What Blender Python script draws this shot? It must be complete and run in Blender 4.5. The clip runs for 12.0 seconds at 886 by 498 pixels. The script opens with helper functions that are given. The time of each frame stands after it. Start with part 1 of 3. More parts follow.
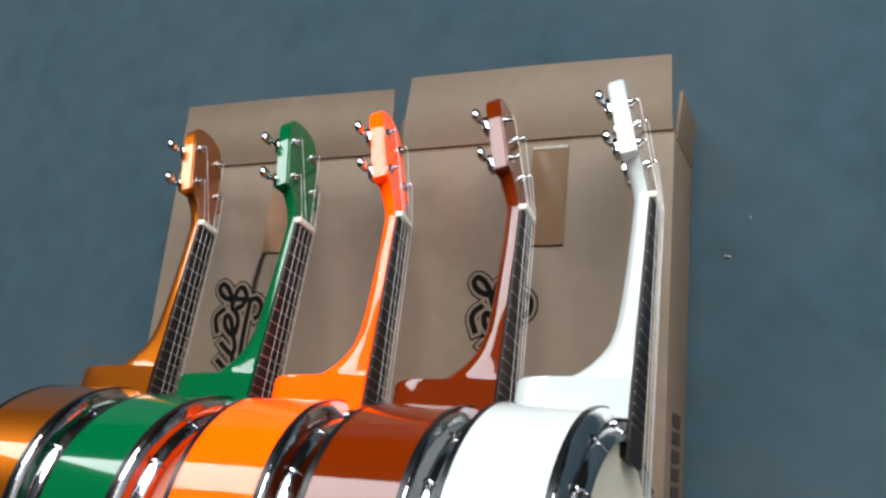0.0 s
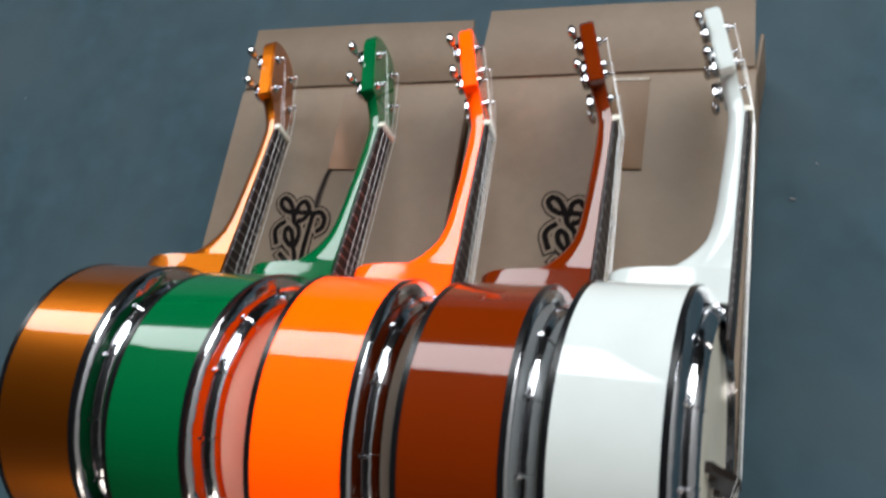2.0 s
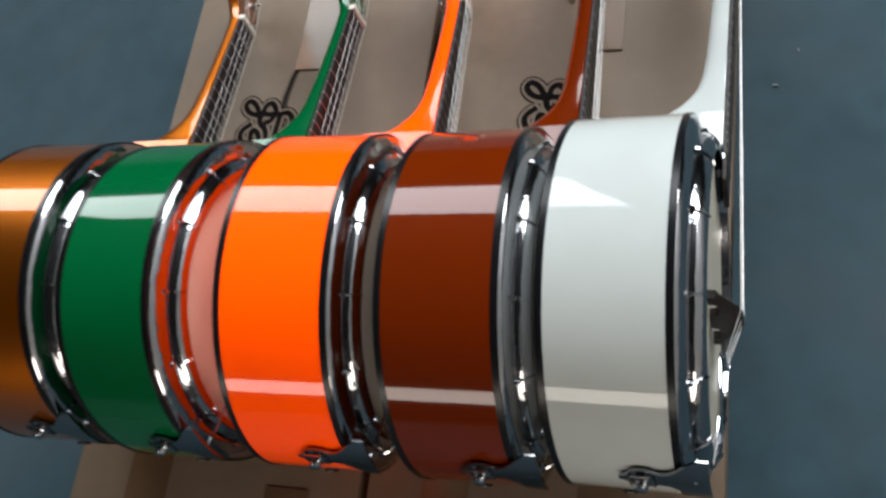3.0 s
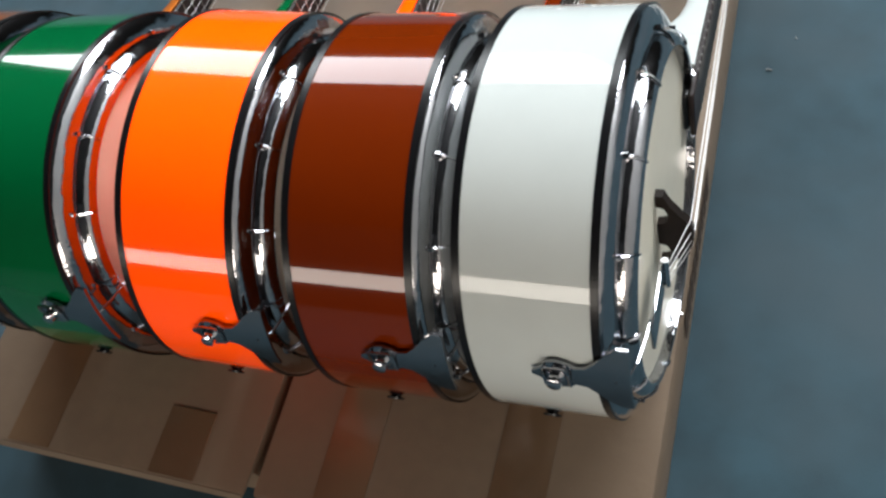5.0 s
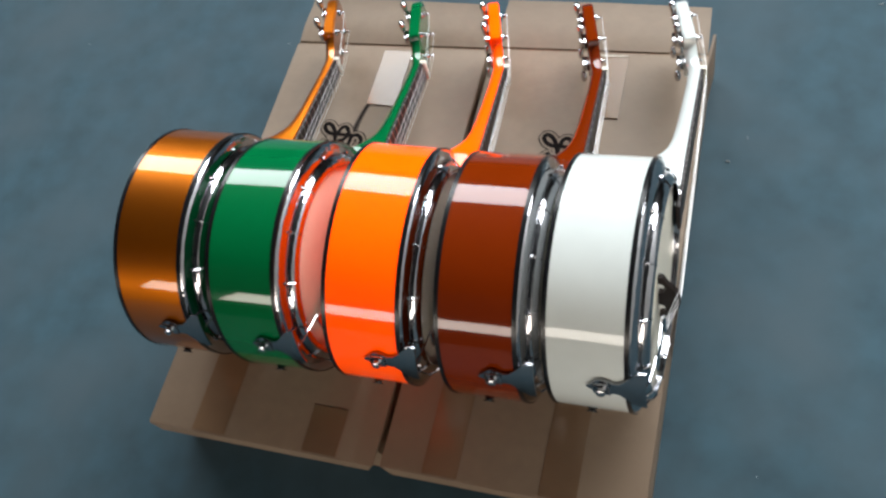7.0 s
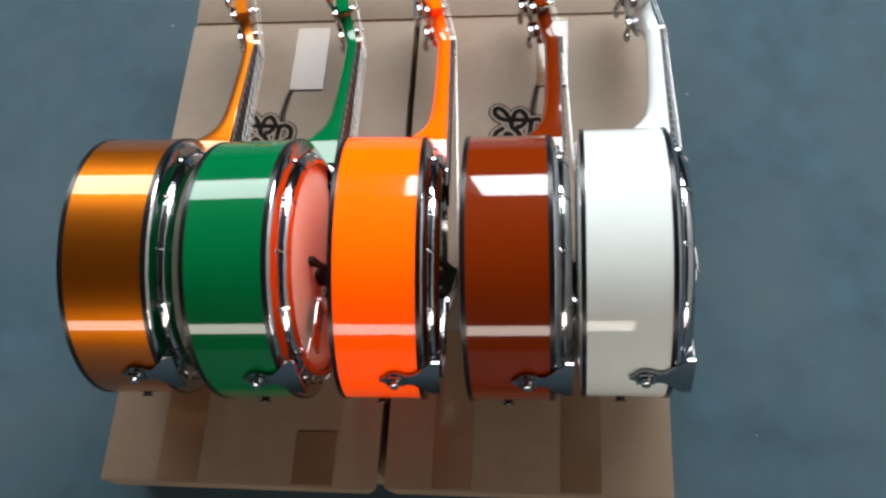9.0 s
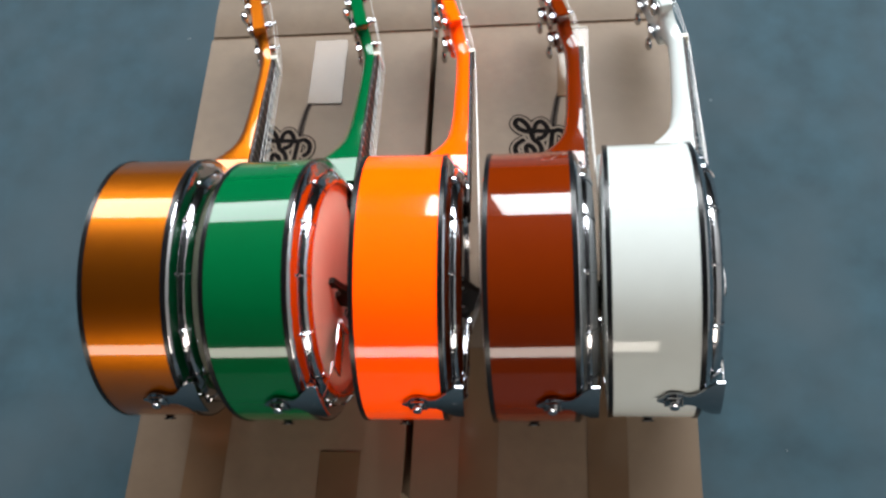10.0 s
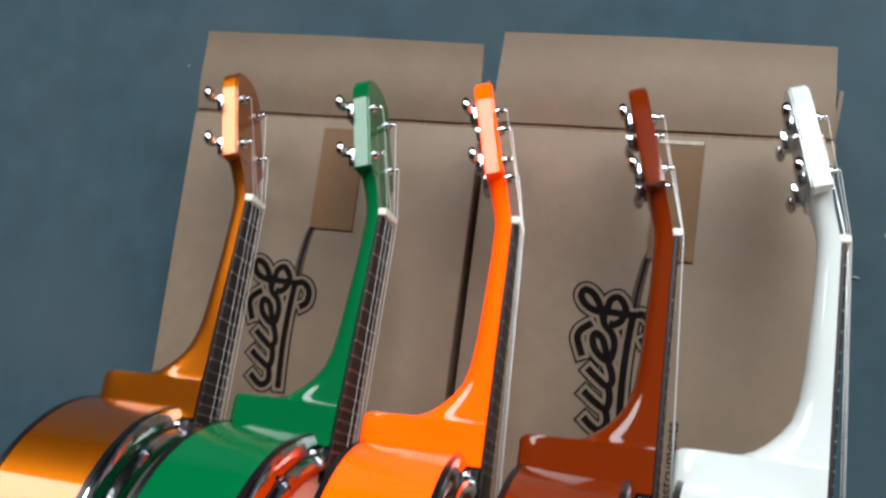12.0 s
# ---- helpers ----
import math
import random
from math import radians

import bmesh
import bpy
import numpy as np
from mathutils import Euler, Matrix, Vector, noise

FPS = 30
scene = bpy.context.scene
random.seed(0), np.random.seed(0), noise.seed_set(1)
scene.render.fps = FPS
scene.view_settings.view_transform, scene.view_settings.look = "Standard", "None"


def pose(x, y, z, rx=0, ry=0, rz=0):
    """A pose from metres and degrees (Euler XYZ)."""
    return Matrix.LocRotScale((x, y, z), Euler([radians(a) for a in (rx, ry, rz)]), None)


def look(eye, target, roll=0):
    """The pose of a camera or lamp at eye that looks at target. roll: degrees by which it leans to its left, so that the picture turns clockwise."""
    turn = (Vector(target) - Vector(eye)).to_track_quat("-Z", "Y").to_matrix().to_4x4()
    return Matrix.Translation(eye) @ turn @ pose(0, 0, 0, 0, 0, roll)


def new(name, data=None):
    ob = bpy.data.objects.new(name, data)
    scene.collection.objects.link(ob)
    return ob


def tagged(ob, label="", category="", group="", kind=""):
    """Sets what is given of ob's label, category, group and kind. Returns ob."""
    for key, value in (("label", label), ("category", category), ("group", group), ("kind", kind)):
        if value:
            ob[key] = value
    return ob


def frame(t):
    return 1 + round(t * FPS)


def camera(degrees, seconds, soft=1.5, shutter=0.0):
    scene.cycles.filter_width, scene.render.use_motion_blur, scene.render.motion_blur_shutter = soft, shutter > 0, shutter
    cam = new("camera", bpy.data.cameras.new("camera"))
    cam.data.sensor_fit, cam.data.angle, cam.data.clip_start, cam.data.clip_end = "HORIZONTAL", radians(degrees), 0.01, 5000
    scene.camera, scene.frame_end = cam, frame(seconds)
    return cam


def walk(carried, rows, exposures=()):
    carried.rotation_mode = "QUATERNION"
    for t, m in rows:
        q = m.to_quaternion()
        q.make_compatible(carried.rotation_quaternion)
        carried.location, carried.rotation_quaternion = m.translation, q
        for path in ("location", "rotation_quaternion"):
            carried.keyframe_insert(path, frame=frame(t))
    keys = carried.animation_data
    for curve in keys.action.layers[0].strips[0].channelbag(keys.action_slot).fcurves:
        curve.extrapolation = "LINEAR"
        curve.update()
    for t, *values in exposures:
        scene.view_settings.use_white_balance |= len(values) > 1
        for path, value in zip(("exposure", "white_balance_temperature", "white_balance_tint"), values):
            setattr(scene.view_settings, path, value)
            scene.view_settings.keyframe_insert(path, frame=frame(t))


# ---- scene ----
cam = camera(53.42, 12.0, 2.6, 0.5)
PATH = [
    (0, (0.464, 0.289, 0.88), (-0.402, 0.762, -0.86), -56.4),
    (0.5, (0.438, 0.276, 0.862), (-0.415, 0.802, -0.869), -52.1),
    (1, (0.399, 0.249, 0.869), (-0.433, 0.726, -0.886), -51.7),
    (1.5, (0.384, 0.203, 0.883), (-0.449, 0.735, -0.857), -48.1),
    (2, (0.369, 0.141, 0.894), (-0.414, 0.728, -0.85), -44.4),
    (2.5, (0.341, 0.075, 0.89), (-0.435, 0.669, -0.855), -44.9),
    (3, (0.348, 0.032, 0.82), (-0.354, 0.676, -0.938), -40.3),
    (3.5, (0.376, 0.012, 0.748), (-0.368, 0.766, -0.949), -35.8),
    (3.7, (0.399, -0.017, 0.724), (-0.378, 0.817, -0.919), -32.9),
    (5.3, (0.385, -0.054, 0.71), (-0.34, 0.739, -0.977), -28.7),
    (5.5, (0.361, -0.007, 0.754), (-0.328, 0.61, -1.019), -35.5),
    (6, (0.321, -0.051, 0.906), (-0.301, 0.635, -0.867), -29.0),
    (6.5, (0.365, -0.114, 1.0), (-0.255, 0.651, -0.741), -25.4),
    (7, (0.394, -0.158, 1.035), (-0.271, 0.653, -0.668), -26.0),
    (7.2, (0.358, -0.156, 1.033), (-0.182, 0.666, -0.708), -20.9),
    (8.8, (0.199, -0.126, 1.009), (-0.05, 0.68, -0.804), -13.0),
    (9, (0.205, -0.124, 1.013), (-0.062, 0.68, -0.799), -13.9),
    (9.5, (0.203, -0.118, 1.011), (-0.084, 0.686, -0.797), -15.5),
    (10, (0.201, -0.098, 1.012), (-0.111, 0.69, -0.799), -17.6),
    (10.5, (0.195, -0.064, 1.045), (-0.14, 0.705, -0.771), -19.7),
    (11, (0.217, 0.086, 1.011), (-0.158, 0.714, -0.85), -24.9),
    (11.5, (0.22, 0.309, 0.915), (-0.327, 0.616, -0.985), -50.4),
    (12, (0.222, 0.41, 0.854), (-0.372, 0.609, -1.045), -62.2),
]
EXPOSURES = [(0.0, -0.25), (0.5, 0.1), (1.0, 0.12), (1.5, -0.32), (2.0, -0.45), (2.5, -0.52), (3.0, -0.56), (3.7, -0.46), (5.3, -0.04), (6.0, 0.0), (7.0, 0.05), (10.0, 0.0), (10.5, -0.05), (11.0, -0.35), (11.5, -0.45), (12.0, -0.33)]
walk(cam, [(t, look(eye, target, roll)) for t, eye, target, roll in PATH], EXPOSURES)

# ---------------------------------------------------------------- light
world = bpy.data.worlds.new("world")
scene.world = world
world.use_nodes = True
wn = world.node_tree
sky = wn.nodes.new("ShaderNodeTexSky")
sky.sky_type = 'NISHITA'
sky.sun_disc = False
sky.sun_elevation = radians(35)
sky.sun_rotation = radians(20)
wn.links.new(sky.outputs["Color"], wn.nodes["Background"].inputs["Color"])
wn.nodes["Background"].inputs["Strength"].default_value = 0.1


def window_or_fill_light(name, eye, target, w, h, watts, colour):
    lamp = bpy.data.lights.new(name, 'AREA')
    lamp.shape, lamp.size, lamp.size_y, lamp.energy, lamp.color = 'RECTANGLE', w, h, watts, colour
    ob = new(name, lamp)
    ob.matrix_world = look(eye, target)
    return ob


ROOM_X0, ROOM_X1, ROOM_Y0, ROOM_Y1, ROOM_H = -4.8, 2.8, -3.2, 2.7, 3.65
# openings: (x0, x1, z0, z1)
FAR_WINDOWS = [(-4.2, -0.62, 1.75, 3.45), (-0.25, 2.6, 1.75, 3.45)]
# the second near opening is an added, unseen fill for the right side
NEAR_WINDOW_AND_FILL = [(-2.1, 0.64, 0.85, 1.42), (1.15, 2.65, 0.85, 1.75)]
for x0, x1, z0, z1 in FAR_WINDOWS:
    xm, zm = (x0 + x1) / 2, (z0 + z1) / 2
    window_or_fill_light("window_or_fill_light", (xm, ROOM_Y1 + 0.04, zm), (xm, 0, zm), x1 - x0, z1 - z0, (66 if x0 > -1 else 36) * (x1 - x0) * (z1 - z0), (0.93, 0.98, 1.0))
for x0, x1, z0, z1 in NEAR_WINDOW_AND_FILL:
    xm, zm = (x0 + x1) / 2, (z0 + z1) / 2
    window_or_fill_light("window_or_fill_light", (xm, ROOM_Y0 - 0.04, zm), (xm, 0, zm), x1 - x0, z1 - z0, (40 if x0 > 1 else 26) * (x1 - x0) * (z1 - z0), (1.0, 0.89, 0.76))

# ---------------------------------------------------------------- materials


def material(name, colour, rough=0.5, metal=0.0, spread=0.08, scale=30.0, bump=0.0, bump_scale=200.0, coat=0.0, second=None, second_scale=4.0, rough_spread=0.0, spec=0.5):
    m = bpy.data.materials.new(name)
    m.use_nodes = True
    nt = m.node_tree
    b = nt.nodes["Principled BSDF"]
    b.inputs["Roughness"].default_value = rough
    b.inputs["Metallic"].default_value = metal
    b.inputs["Specular IOR Level"].default_value = spec
    b.inputs["Coat Weight"].default_value = coat
    b.inputs["Coat Roughness"].default_value = 0.02
    tc = nt.nodes.new("ShaderNodeTexCoord")
    n1 = nt.nodes.new("ShaderNodeTexNoise")
    n1.inputs["Scale"].default_value = scale
    n1.inputs["Detail"].default_value = 6
    nt.links.new(tc.outputs["Object"], n1.inputs["Vector"])
    ramp = nt.nodes.new("ShaderNodeMapRange")
    ramp.inputs["From Min"].default_value, ramp.inputs["From Max"].default_value = 0.3, 0.7
    ramp.inputs["To Min"].default_value, ramp.inputs["To Max"].default_value = 1 - spread, 1 + spread
    nt.links.new(n1.outputs["Fac"], ramp.inputs["Value"])
    mix = nt.nodes.new("ShaderNodeMix")
    mix.data_type, mix.blend_type = 'RGBA', 'MULTIPLY'
    mix.inputs["Factor"].default_value = 1.0
    mix.inputs["A"].default_value = (*colour, 1)
    nt.links.new(ramp.outputs["Result"], mix.inputs["B"])
    last = mix.outputs["Result"]
    if second:
        n2 = nt.nodes.new("ShaderNodeTexNoise")
        n2.inputs["Scale"].default_value = second_scale
        n2.inputs["Detail"].default_value = 4
        nt.links.new(tc.outputs["Object"], n2.inputs["Vector"])
        r2 = nt.nodes.new("ShaderNodeMapRange")
        r2.inputs["From Min"].default_value, r2.inputs["From Max"].default_value = 0.4, 0.7
        nt.links.new(n2.outputs["Fac"], r2.inputs["Value"])
        mix2 = nt.nodes.new("ShaderNodeMix")
        mix2.data_type = 'RGBA'
        nt.links.new(r2.outputs["Result"], mix2.inputs["Factor"])
        nt.links.new(last, mix2.inputs["A"])
        mix2.inputs["B"].default_value = (*second, 1)
        last = mix2.outputs["Result"]
    nt.links.new(last, b.inputs["Base Color"])
    if rough_spread:
        rr = nt.nodes.new("ShaderNodeMapRange")
        rr.inputs["To Min"].default_value, rr.inputs["To Max"].default_value = max(0.02, rough - rough_spread), rough + rough_spread
        nt.links.new(n1.outputs["Fac"], rr.inputs["Value"])
        nt.links.new(rr.outputs["Result"], b.inputs["Roughness"])
    if bump:
        n3 = nt.nodes.new("ShaderNodeTexNoise")
        n3.inputs["Scale"].default_value = bump_scale
        n3.inputs["Detail"].default_value = 3
        nt.links.new(tc.outputs["Object"], n3.inputs["Vector"])
        bp = nt.nodes.new("ShaderNodeBump")
        bp.inputs["Strength"].default_value = bump
        bp.inputs["Distance"].default_value = 0.002
        nt.links.new(n3.outputs["Fac"], bp.inputs["Height"])
        nt.links.new(bp.outputs["Normal"], b.inputs["Normal"])
    return m


FLOOR = material("blue_grey_floor", (0.0255, 0.0575, 0.0760), 0.80, 0, 0.2, 22, 0.14, 800, second=(0.041, 0.067, 0.083), second_scale=5, spec=0.35)
# unseen walls and ceiling kept near black so they bounce and reflect little
WALL = material("dark_low_bounce_wall", (0.020, 0.020, 0.021), 0.8, 0, 0.04, 3, 0.1, 60, spec=0.1)
# unseen east wall made pale so it bounces light onto the right side
BOUNCE_WALL = material("pale_bounce_wall", (0.42, 0.41, 0.40), 0.7, 0, 0.04, 3, 0.1, 60)
CEIL = material("dark_low_bounce_ceiling", (0.020, 0.020, 0.021), 0.8, 0, 0.03, 3, 0.1, 60, spec=0.1)
CARD = material("cardboard", (0.188, 0.133, 0.090), 0.62, 0, 0.06, 60, 0.12, 130, second=(0.160, 0.111, 0.073), second_scale=7)
CARD_EDGE = material("cardboard_edge", (0.20, 0.13, 0.085), 0.8, 0, 0.2, 300, 0.3, 500)
TAPE = material("packing_tape", (0.170, 0.104, 0.060), 0.20, 0, 0.06, 25, 0.10, 45, rough_spread=0.05)
INK = material("printed_ink", (0.008, 0.006, 0.006), 0.9, 0, 0.2, 120, spec=0.05)
INK_SOFT = material("faded_ink", (0.060, 0.046, 0.038), 0.9, 0, 0.2, 120, spec=0.15)
CHROME = material("chrome", (0.52, 0.52, 0.54), 0.07, 1.0, 0.05, 40, rough_spread=0.04)
RING = material("rolled_chrome", (0.46, 0.46, 0.48), 0.11, 1.0, 0.05, 40, 0.34, 75, rough_spread=0.05)
STEEL = material("bracket_steel", (0.36, 0.37, 0.39), 0.16, 1.0, 0.06, 60, rough_spread=0.05)
BLACK = material("black_binding", (0.006, 0.006, 0.007), 0.26, 0, 0.1, 60, spec=0.3)
DARKWOOD = material("dark_bridge_wood", (0.012, 0.007, 0.005), 0.55, 0, 0.3, 90, 0.1, 200, spec=0.2)
FRETB = material("fingerboard_wood", (0.016, 0.009, 0.009), 0.42, 0, 0.3, 120, 0.08, 300, spec=0.3)
FRETWIRE = material("fret_wire", (0.34, 0.33, 0.32), 0.35, 1.0, 0.05, 80)
NUTM = material("cream_nut", (0.72, 0.68, 0.58), 0.35, 0, 0.04, 80)
HEAD = material("drum_skin", (0.62, 0.58, 0.48), 0.42, 0, 0.05, 30, 0.05, 160)
LABELW = material("torn_tape", (0.38, 0.33, 0.27), 0.6, 0, 0.25, 90)
LINT = material("white_lint", (0.30, 0.32, 0.33), 0.9, 0, 0.1, 300)
WIRE = material("string_wire", (0.52, 0.51, 0.50), 0.35, 0.4, 0.05, 80)


def lacquer(name, colour, **k):
    return material(name, colour, k.pop("rough", 0.14), k.pop("metal", 0.0), 0.05, 14, 0.0, coat=k.pop("coat", 1.0), spec=k.pop("spec", 0.05), **k)


GOLD = lacquer("gold_lacquer", (0.41, 0.104, 0.002), rough=0.38, metal=0.92)
GREEN = lacquer("green_lacquer", (0.0, 0.110, 0.031))
# fluorescent paint, shorter waves turned into orange: glow put into colour, red above one
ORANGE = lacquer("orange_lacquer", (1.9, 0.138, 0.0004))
BROWN = lacquer("brown_lacquer", (0.150, 0.0165, 0.0006))
WHITE = lacquer("white_lacquer", (0.58, 0.615, 0.60))

# ---------------------------------------------------------------- mesh helpers


def part(name, bm, mat, parent=None, label="", smooth=True):
    me = bpy.data.meshes.new(name)
    bmesh.ops.recalc_face_normals(bm, faces=bm.faces)
    bm.to_mesh(me)
    bm.free()
    me.materials.append(mat)
    if smooth:
        for p in me.polygons:
            p.use_smooth = True
        me.set_sharp_from_angle(angle=radians(38))
    ob = new(name, me)
    if parent:
        ob.parent = parent
    if label:
        ob["label"] = label
    return ob


def shared(ob, name, m, parent):
    """Another object on the mesh of ob."""
    o = new(name, ob.data)
    o.parent = parent
    o.matrix_basis = m
    return o


def slab(x0, x1, y0, y1, z0, z1, bevel=0.0, seg=2, m=None):
    bm = bmesh.new()
    bmesh.ops.create_cube(bm, size=1)
    bmesh.ops.transform(bm, verts=bm.verts, matrix=Matrix.LocRotScale(((x0 + x1) / 2, (y0 + y1) / 2, (z0 + z1) / 2), None, (x1 - x0, y1 - y0, z1 - z0)))
    if bevel:
        bmesh.ops.bevel(bm, geom=bm.edges[:], offset=bevel, segments=seg, affect='EDGES', profile=0.5)
    if m:
        bmesh.ops.transform(bm, verts=bm.verts, matrix=m)
    return bm


def lathe(profile, seg=72, axis="X", m=None):
    """Turns a closed or open profile of (along, radius) round the axis."""
    bm = bmesh.new()
    rings = []
    for a, r in profile:
        if r < 1e-6:
            rings.append([bm.verts.new((a, 0, 0))])
        else:
            rings.append([bm.verts.new((a, r * math.cos(2 * math.pi * i / seg), r * math.sin(2 * math.pi * i / seg))) for i in range(seg)])
    for p, q in zip(rings, rings[1:]):
        for i in range(seg):
            j = (i + 1) % seg
            if len(p) == 1 and len(q) == 1:
                continue
            if len(p) == 1:
                bm.faces.new((p[0], q[i], q[j]))
            elif len(q) == 1:
                bm.faces.new((p[i], p[j], q[0]))
            else:
                bm.faces.new((p[i], p[j], q[j], q[i]))
    if axis == "Y":
        bmesh.ops.transform(bm, verts=bm.verts, matrix=Matrix.Rotation(radians(90), 4, 'Z'))
    if axis == "Z":
        bmesh.ops.transform(bm, verts=bm.verts, matrix=Matrix.Rotation(radians(-90), 4, 'Y'))
    if m:
        bmesh.ops.transform(bm, verts=bm.verts, matrix=m)
    return bm


def tube(points, r, seg=8):
    bm = bmesh.new()
    pts = [Vector(p) for p in points]
    rings = []
    for i, p in enumerate(pts):
        d = (pts[min(i + 1, len(pts) - 1)] - pts[max(i - 1, 0)]).normalized()
        side = d.orthogonal().normalized() if i == 0 else (side - d * side.dot(d)).normalized()
        up = d.cross(side)
        rings.append([bm.verts.new(p + r * (math.cos(2 * math.pi * k / seg) * side + math.sin(2 * math.pi * k / seg) * up)) for k in range(seg)])
    for p, q in zip(rings, rings[1:]):
        for k in range(seg):
            bm.faces.new((p[k], p[(k + 1) % seg], q[(k + 1) % seg], q[k]))
    bm.faces.new(rings[0][::-1])
    bm.faces.new(rings[-1])
    return bm


def ribbon(points, w, z0, z1, taper=None):
    """A flat printed stroke of width w along points in the plane of x and y."""
    bm = bmesh.new()
    pts = [Vector((*p, 0)) for p in points]
    rows = []
    for i, p in enumerate(pts):
        d = (pts[min(i + 1, len(pts) - 1)] - pts[max(i - 1, 0)]).normalized()
        s = Vector((-d.y, d.x, 0)) * (w / 2) * (taper(i / (len(pts) - 1)) if taper else 1)
        zi = z1 + 0.0000012 * i
        rows.append([bm.verts.new((p.x + s.x, p.y + s.y, zi)), bm.verts.new((p.x - s.x, p.y - s.y, zi))])
    for a, b in zip(rows, rows[1:]):
        bm.faces.new((a[0], a[1], b[1], b[0]))
    return bm


def spline(ctrl, n=10):
    out = []
    c = [Vector((*p, 0)) for p in ctrl]
    for i in range(len(c) - 1):
        p0, p1, p2, p3 = c[max(i - 1, 0)], c[i], c[i + 1], c[min(i + 2, len(c) - 1)]
        for k in range(n):
            t = k / n
            v = 0.5 * (2 * p1 + (p2 - p0) * t + (2 * p0 - 5 * p1 + 4 * p2 - p3) * t * t + (3 * p1 - p0 - 3 * p2 + p3) * t ** 3)
            out.append((v.x, v.y))
    out.append((c[-1].x, c[-1].y))
    return out


# ---------------------------------------------------------------- the room
tagged(part("floor", slab(ROOM_X0, ROOM_X1, ROOM_Y0, ROOM_Y1, -0.1, 0.0), FLOOR, smooth=False), "worn blue-grey carpet floor with faint mottling and lint", "floor", kind="structure")
tagged(part("ceiling", slab(ROOM_X0, ROOM_X1, ROOM_Y0, ROOM_Y1, ROOM_H, ROOM_H + 0.1), CEIL, smooth=False), "plain unseen ceiling, near black so it reflects little", "ceiling", kind="structure")


def wall_along_x(name, y0, y1, holes):
    bm = bmesh.new()
    xs = sorted({ROOM_X0, ROOM_X1, *[v for h in holes for v in h[:2]]})
    zs = sorted({0.0, ROOM_H, *[v for h in holes for v in h[2:]]})
    for xa, xb in zip(xs, xs[1:]):
        for za, zb in zip(zs, zs[1:]):
            if any(h[0] <= xa and xb <= h[1] and h[2] <= za and zb <= h[3] for h in holes):
                continue
            c = slab(xa, xb, y0, y1, za, zb)
            me = bpy.data.meshes.new("tmp")
            c.to_mesh(me)
            c.free()
            bm.from_mesh(me)
            bpy.data.meshes.remove(me)
    bmesh.ops.remove_doubles(bm, verts=bm.verts, dist=1e-5)
    return tagged(part(name, bm, WALL, smooth=False), "plain unseen wall with openings, near black so it reflects little", "wall", kind="structure")


wall_along_x("wall_north", ROOM_Y1, ROOM_Y1 + 0.15, FAR_WINDOWS)
wall_along_x("wall_south", ROOM_Y0 - 0.15, ROOM_Y0, NEAR_WINDOW_AND_FILL)
for nm, xa, xb, paint, words in (("wall_west", ROOM_X0 - 0.15, ROOM_X0, WALL, "plain unseen wall closing the room, near black so it reflects little"), ("wall_east", ROOM_X1, ROOM_X1 + 0.15, BOUNCE_WALL, "plain unseen wall closing the room, made pale to bounce light")):
    tagged(part(nm, slab(xa, xb, ROOM_Y0 - 0.15, ROOM_Y1 + 0.15, 0, ROOM_H), paint, smooth=False), words, "wall", kind="structure")

# ---------------------------------------------------------------- cartons
TOP = 0.10
T = 0.004


